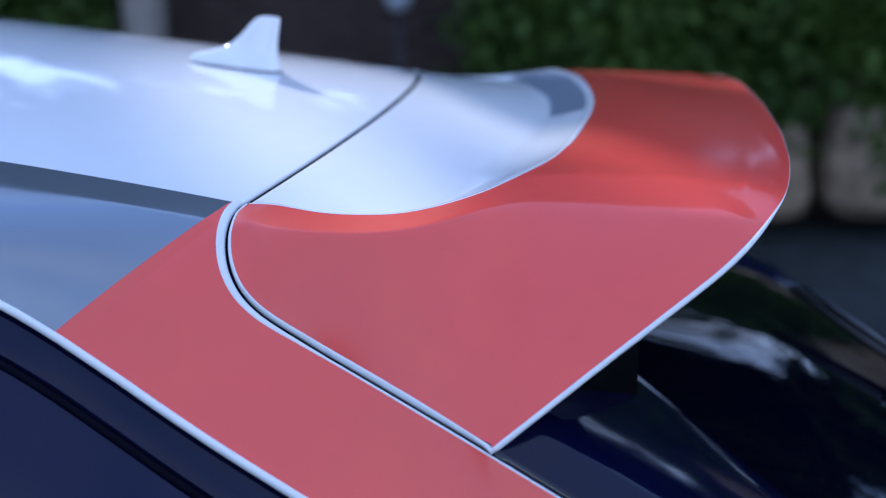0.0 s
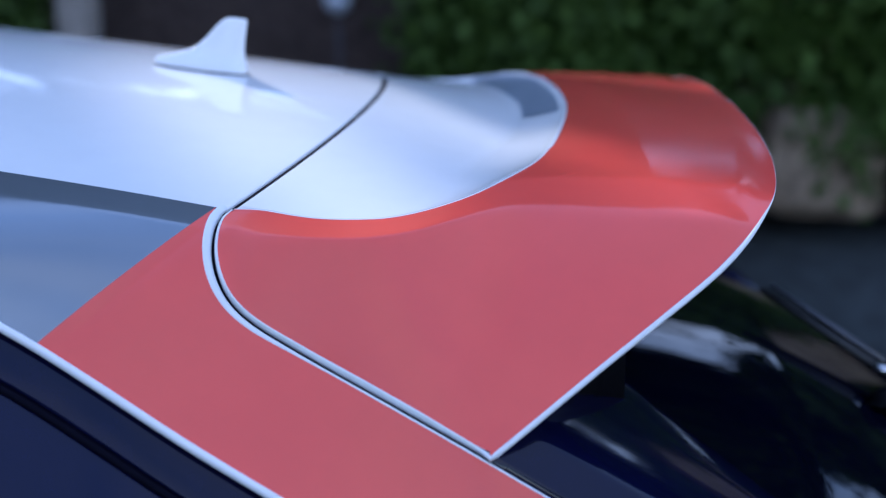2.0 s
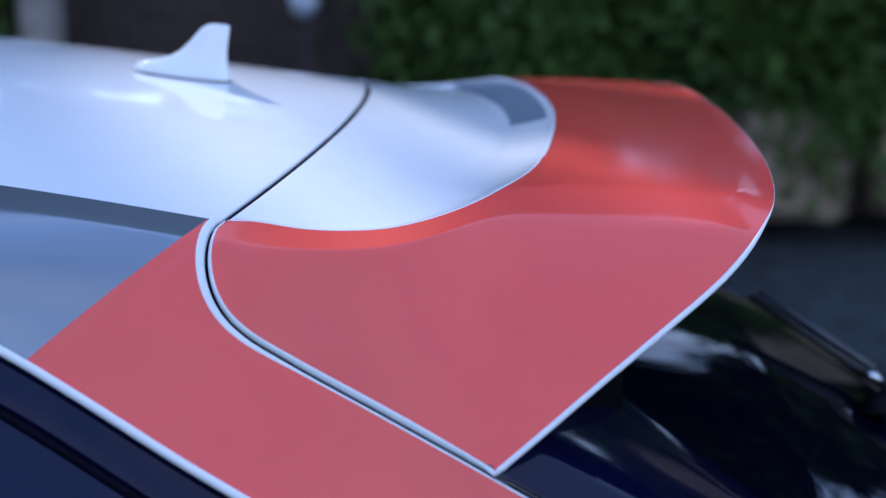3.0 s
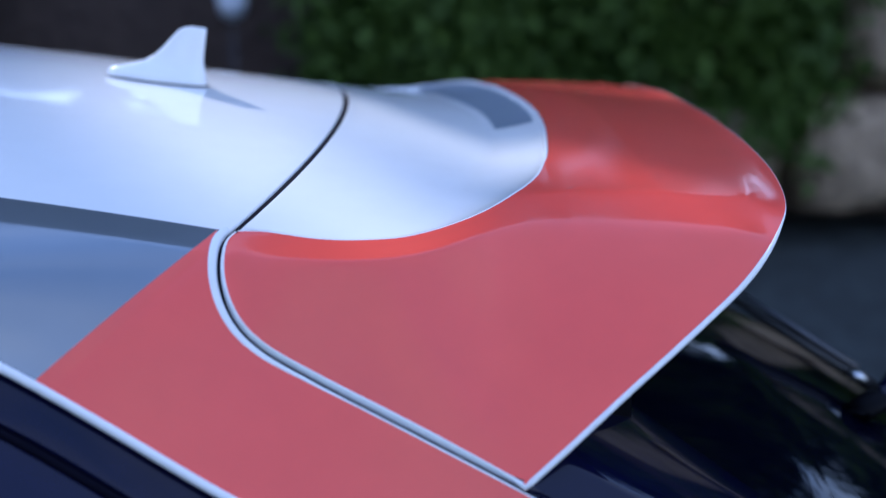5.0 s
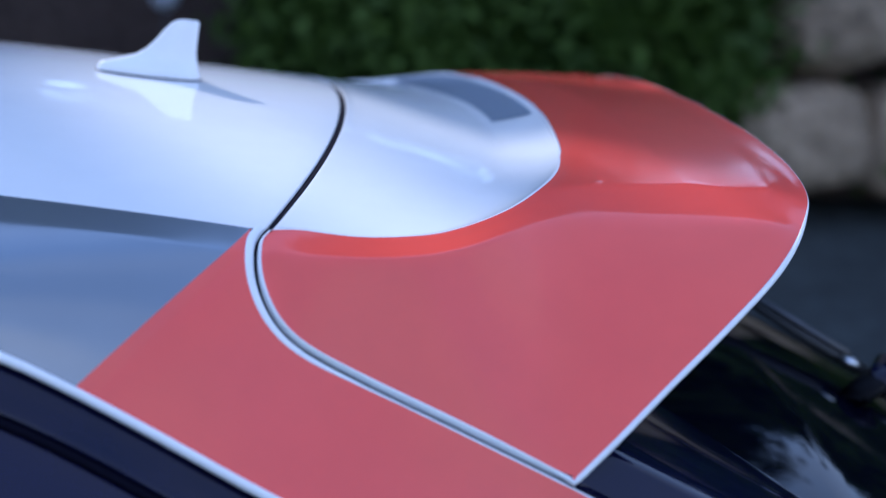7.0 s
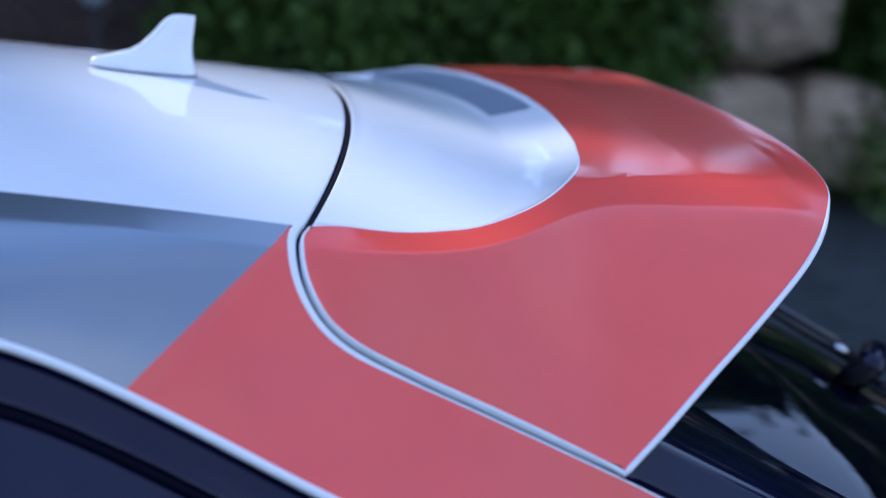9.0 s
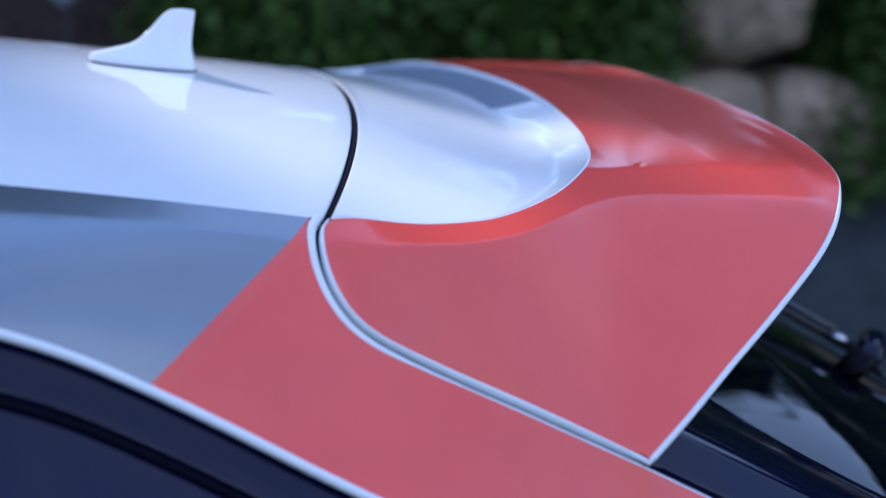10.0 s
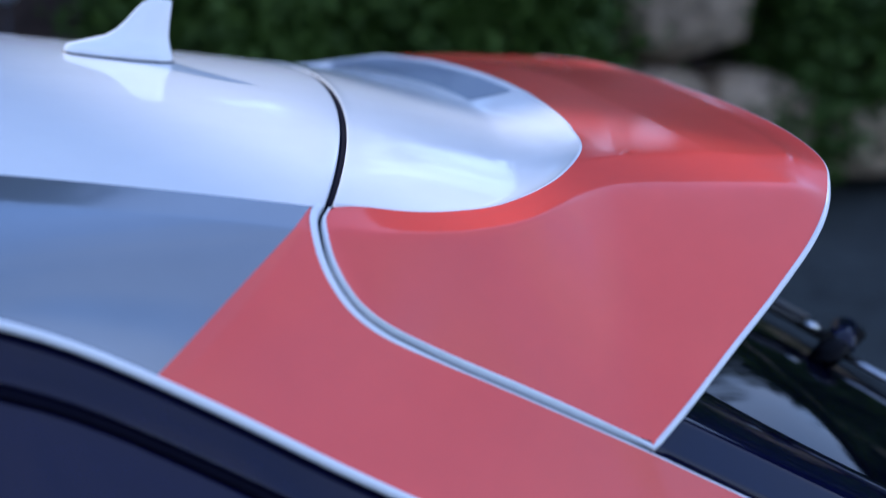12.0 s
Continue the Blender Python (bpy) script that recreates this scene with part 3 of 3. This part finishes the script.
for x in (-2.56, 0.07):
    for sgn in (-1, 1):
        wheel = new("wheel")
        wheel.parent = car
        for nm, prof, mat, lab in (("tyre", [(0.20, -0.10), (0.27, -0.105), (0.306, -0.09), (0.315, -0.05), (0.315, 0.05), (0.306, 0.09), (0.27, 0.105), (0.20, 0.10)], RUBBER, "black rubber tyre"), ("rim", [(0.02, 0.075), (0.06, 0.085), (0.17, 0.065), (0.205, 0.09), (0.205, -0.09)], STEEL, "alloy wheel rim")):
            v, f = [], []
            for k in range(40):
                a = 2 * math.pi * k / 40
                v += [(x + r * math.cos(a), sgn * (0.80 + o), 0.315 + r * math.sin(a)) for r, o in prof]
            m = len(prof)
            for k in range(40):
                for j in range(m - 1):
                    f.append([k * m + j, k * m + j + 1, ((k + 1) % 40) * m + j + 1, ((k + 1) % 40) * m + j])
            mesh_object(nm, v, f, mat, wheel, lab)

# ---- garden wall of rough stones ----
rng = np.random.default_rng(7)
WALL_Y = 3.12


def stone_mesh(seed, w, d, h):
    bm = bmesh.new()
    bmesh.ops.create_cube(bm, size=1)
    bmesh.ops.subdivide_edges(bm, edges=bm.edges[:], cuts=3, use_grid_fill=True)
    for v in bm.verts:
        c = v.co.copy()
        r = Vector((abs(c.x) * 2, abs(c.y) * 2, abs(c.z) * 2))
        over = (r.x**6 + r.y**6 + r.z**6) ** (1 / 6)
        c = c / max(over, 0.3) * max(r)
        k = noise.noise_vector(c * 1.7 + Vector((seed * 3.1, seed, 0))) * 0.10 + noise.noise_vector(c * 5 + Vector((0, seed, seed * 2))) * 0.03
        c += k
        v.co = Vector((c.x * w, c.y * d, c.z * h))
    me = bpy.data.meshes.new("stone")
    bm.to_mesh(me)
    bm.free()
    me.materials.append(STONE)
    me.shade_smooth()
    return me


def box_mesh(name, lo, hi, mat, parent=None, bevel=0.02):
    bm = bmesh.new()
    bmesh.ops.create_cube(bm, size=1)
    for v in bm.verts:
        v.co = Vector([l + (c + 0.5) * (h - l) for c, l, h in zip(v.co, lo, hi)])
    bmesh.ops.bevel(bm, geom=bm.edges[:], offset=bevel, segments=2, affect="EDGES")
    me = bpy.data.meshes.new(name)
    bm.to_mesh(me)
    bm.free()
    me.materials.append(mat)
    ob = new(name, me)
    if parent is not None:
        ob.parent = parent
    return ob


wall = box_mesh("wall_garden", (-7, WALL_Y + 0.10, 0.2), (9, WALL_Y + 0.6, 1.95), SOIL)
tagged(wall, "dark earth bank held behind a wall of rough pale stones", "wall", kind="structure")


def add_stone(x0, x1, z0, z1, y=WALL_Y, seed=0, depth=0.40):
    ob = new("stone", stone_mesh(seed, (x1 - x0) * 1.02, depth, (z1 - z0) * 1.02))
    ob.location = ((x0 + x1) / 2, y + 0.06, (z0 + z1) / 2)
    ob.rotation_euler = (0.05 * math.sin(seed * 5.0), 0.05 * math.sin(seed * 2.3), 0.15 * math.sin(seed * 3.7))
    ob.parent = wall


# the open stretch between the two hedges, stone by stone
add_stone(1.66, 2.16, 1.07, 1.72, y=WALL_Y - 0.22, seed=1)
add_stone(1.50, 2.02, 0.64, 1.01, y=WALL_Y - 0.22, seed=2)
add_stone(2.05, 2.45, 0.62, 0.98, y=WALL_Y - 0.22, seed=3)
add_stone(1.06, 1.46, 0.62, 0.98, y=WALL_Y - 0.22, seed=4)
add_stone(0.66, 1.02, 0.60, 0.92, y=WALL_Y - 0.22, seed=5)
add_stone(2.50, 2.86, 0.60, 0.86, y=WALL_Y - 0.22, seed=6)
add_stone(2.90, 3.40, 0.58, 0.92, y=WALL_Y - 0.22, seed=7)
seed = 10
for z0, z1 in ((0.58, 0.95), (1.0, 1.5), (1.54, 2.0)):
    x = -6.5 + rng.uniform(0, 0.3)
    while x < 8.5:
        w = rng.uniform(0.35, 0.7)
        free = x + w < -1.3 or (x > 2.2 and z0 > 0.9) or x > 3.45 or (x > 0.1 and x + w < 1.62 and z0 > 0.9) or (z0 > 1.7 and x > -0.2)
        if free:
            seed += 1
            add_stone(x, x + w, z0, z1, seed=seed)
        x += w + 0.03

# ---- hedges and trees ----
def leaves(name, centres, size, mat, parent, label, seed=1, stuff=True):
    r = np.random.default_rng(seed)
    n = len(centres)
    d = r.normal(size=(n, 3)) + np.array([0, -0.5, 0.6])
    d /= np.linalg.norm(d, axis=1)[:, None]
    t = np.cross(d, r.normal(size=(n, 3)))
    t /= np.linalg.norm(t, axis=1)[:, None]
    b = np.cross(d, t)
    s = size * r.uniform(0.6, 1.3, (n, 1))
    v = np.empty((n, 6, 3))
    v[:, 0] = centres - t * s
    v[:, 1] = centres - t * s * 0.2 + b * s * 0.55 + d * s * 0.12
    v[:, 2] = centres + t * s * 0.45 + b * s * 0.40 + d * s * 0.10
    v[:, 3] = centres + t * s
    v[:, 4] = centres + t * s * 0.45 - b * s * 0.40 + d * s * 0.10
    v[:, 5] = centres - t * s * 0.2 - b * s * 0.55 + d * s * 0.12
    me = bpy.data.meshes.new(name)
    idx = np.arange(n)[:, None] * 6
    faces = np.concatenate([idx + np.array([0, 1, 2, 3]), idx + np.array([0, 3, 4, 5])])
    me.from_pydata(v.reshape(-1, 3).tolist(), [], faces.tolist())
    me.materials.append(mat)
    ob = new(name, me)
    ob.parent = parent
    ob["label"] = label
    if stuff:
        ob["kind"] = "stuff"
    return ob


def hedge(x0, x1, bottom, top, count, seed, label, cut=None):
    """An overgrown hedge hanging over the wall: clumps of leaves with an uneven lower edge."""
    r = np.random.default_rng(seed)
    th = tagged(new("hedge"), label, "hedge")
    cl = []
    while len(cl) < count // 60:
        x, z = r.uniform(x0, x1), r.uniform(bottom - 0.1, top)
        low = bottom + 0.10 * math.sin(x * 5 + seed) + 0.06 * math.sin(x * 13)
        high = top + 0.10 * math.sin(x * 2.3 + seed) + 0.06 * math.sin(x * 7.1)
        if z < low or z > high or (cut and cut(x, z)):
            continue
        y = WALL_Y - 0.34 + 0.12 * math.sin(x * 4.1 + seed) * math.cos(z * 5) + r.uniform(-0.05, 0.25)
        cl.append((x, y, z))
    cl = np.array(cl)
    pts = np.repeat(cl, 60, axis=0) + r.normal(size=(len(cl) * 60, 3)) * np.array([0.085, 0.07, 0.075])
    leaves("foliage", pts, 0.028, LEAF, th, "dense small dark green leaves", seed)
    # woody core
    for k in range(14):
        x = x0 + (x1 - x0) * (k + 0.5) / 14
        rod("branch", (x, WALL_Y + 0.12, bottom + 0.25), (x + r.uniform(-0.2, 0.2), WALL_Y - 0.12, top - 0.1), 0.018, 0.008, BARK, th, squash=1)
    return th


BARK = material("bark", (0.09, 0.065, 0.045), 0.9, base2=(0.045, 0.032, 0.024), scale=6, bump=0.6, bump_scale=40)
hedge(-0.02, 1.62, 0.90, 2.05, 27000, 3, "dense dark green hedge hanging over the stone wall", cut=lambda x, z: z < 1.06 and x > 1.50)
hedge(2.24, 5.6, 0.80, 1.88, 26000, 5, "overgrown green hedge beside bare wall stones")
hedge(-4.5, -1.28, 0.95, 2.2, 22000, 9, "dark green hedge beyond an earth bank")


def tree(x, y, height, low, spread, clumps, seed, label, group):
    r = np.random.default_rng(seed)
    th = tagged(new("tree"), label, "tree", group=group)
    th.location = (x, y, 0)
    bm = bmesh.new()
    rings = []
    for j, f in enumerate(np.linspace(0, 1, 8)):
        rad = 0.22 * (1 - 0.8 * f)
        cx, cy = 0.25 * math.sin(f * 3 + seed), 0.2 * math.sin(f * 2 + seed * 2)
        rings.append([bm.verts.new((cx + rad * math.cos(a), cy + rad * math.sin(a), 0.5 + f * (height - 1.0))) for a in np.linspace(0, 2 * math.pi, 10, endpoint=False)])
    for a, b in zip(rings, rings[1:]):
        for k in range(10):
            bm.faces.new((a[k], a[(k + 1) % 10], b[(k + 1) % 10], b[k]))
    part("trunk", bm, BARK, th, "grey-brown tapering trunk")
    cl = []
    for k in range(clumps):
        a, f = r.uniform(0, 2 * math.pi), r.uniform(0, 1)
        rr = spread * math.sin(math.pi * (0.28 + 0.68 * f)) * r.uniform(0.35, 1.0)
        cl.append((rr * math.cos(a), rr * math.sin(a), low + f * (height - low)))
    for c in cl[:12]:
        a, b = np.array([0, 0, max(0.8, c[2] - 1.2)]), np.array([c[0] * 0.8, c[1] * 0.8, c[2]])
        rod("limb", a, b, 0.07, 0.02, BARK, th, squash=1)
    cl = np.array(cl)
    pts = np.repeat(cl, 150, axis=0) + r.normal(size=(len(cl) * 150, 3)) * np.array([0.48, 0.48, 0.34])
    # leaves in the sun's path are removed, leaving a lit patch on the roof
    foot = pts + np.array([x, y, 0])
    foot -= SUN_RAY * ((foot[:, 2] - 1.4) / SUN_RAY[2])[:, None]
    gap = (foot[:, 0] > -0.26 - 0.35 * foot[:, 1] + 0.05 * np.sin(9 * foot[:, 1])) & (foot[:, 0] < 0.9) & (abs(foot[:, 1]) < 0.75)
    # a few stay over the spoiler to keep it partly shaded
    thin_leaves = (foot[:, 0] > 0.26 + 0.04 * np.sin(8 * foot[:, 1] + 1)) & (r.uniform(size=len(foot)) < 0.14)
    pts = pts[~gap | thin_leaves]
    leaves("crown", pts, 0.15, LEAF, th, "loose crown of dark green leaves", seed)
    return th


# out of view; placed for dark reflections, the trunk at x -4.29 shading the spoiler
for x, y, h, low, sp, n, sd in ((-12.4, 9.0, 10.0, 2.4, 3.2, 110, 1), (-9.3, 10.6, 13.5, 1.7, 2.9, 190, 2), (-1.2, 7.2, 15.0, 4.8, 2.6, 360, 3), (-4.29, 7.0, 15.5, 8.8, 2.5, 160, 9), (1.6, 12.6, 15.5, 5.6, 2.8, 190, 4), (6.5, 10.6, 15.6, 8.2, 3.3, 360, 5), (7.2, 10.3, 7.0, 5.4, 1.8, 60, 6), (13.0, 4.2, 9.4, 1.8, 3.0, 150, 8)):
    tree(x, y, h, low, sp, n, sd, "tall tree with a loose dark green crown", "tall trees behind the wall")
for x, y, h, low, sp, n, sd in ((-3.2, 10.2, 4.2, 1.2, 2.1, 120, 10), (0.4, 10.0, 4.3, 1.2, 2.1, 120, 15), (3.4, 9.8, 3.9, 1.2, 2.1, 120, 11), (6.4, 9.0, 3.9, 1.2, 2.0, 120, 12), (9.6, 8.6, 4.7, 1.4, 2.2, 130, 13), (12.4, 7.6, 5.8, 1.4, 2.2, 130, 14)):
    tree(x, y, h, low, sp, n, sd, "low young tree with a dark green crown", "low trees behind the wall")
# added out of view behind the camera, to cut skylight on the car's near side
for x, y, h, low, sp, n, sd in ((-11.0, -10.0, 10.5, 1.2, 3.0, 150, 21), (-6.0, -11.5, 9.5, 1.2, 3.0, 150, 22), (2.0, -13.5, 4.5, 1.2, 2.8, 70, 23), (9.5, -12.5, 4.2, 1.2, 2.8, 70, 24)):
    tree(x, y, h, low, sp, n, sd, "unseen bushy dark green tree, added to dim the car's near side", "trees across the asphalt")

# ---- small things by the bank ----
post = tagged(box_mesh("wooden_post", (-1.24, WALL_Y - 0.42, 0.40), (-1.12, WALL_Y - 0.30, 1.75), material("pale_wood", (0.30, 0.27, 0.24), 0.8, vary=0.4, scale=4, bump=0.4, bump_scale=30)), "weathered pale wooden post beside the earth bank", "post")
lamp = tagged(new("garden_lamp"), "pale blue-white garden lamp on a thin post", "lamp")
rod("stem", (-0.35, WALL_Y - 0.20, 0.45), (-0.35, WALL_Y - 0.20, 1.29), 0.006, 0.005, SATIN, lamp, "thin grey metal stem", squash=1)
rod("shade", (-0.35, WALL_Y - 0.20, 1.275), (-0.35, WALL_Y - 0.20, 1.38), 0.035, 0.06, material("lamp_white", (0.62, 0.68, 0.80), 0.4, vary=0.1), lamp, "pale blue-white shade", squash=1)
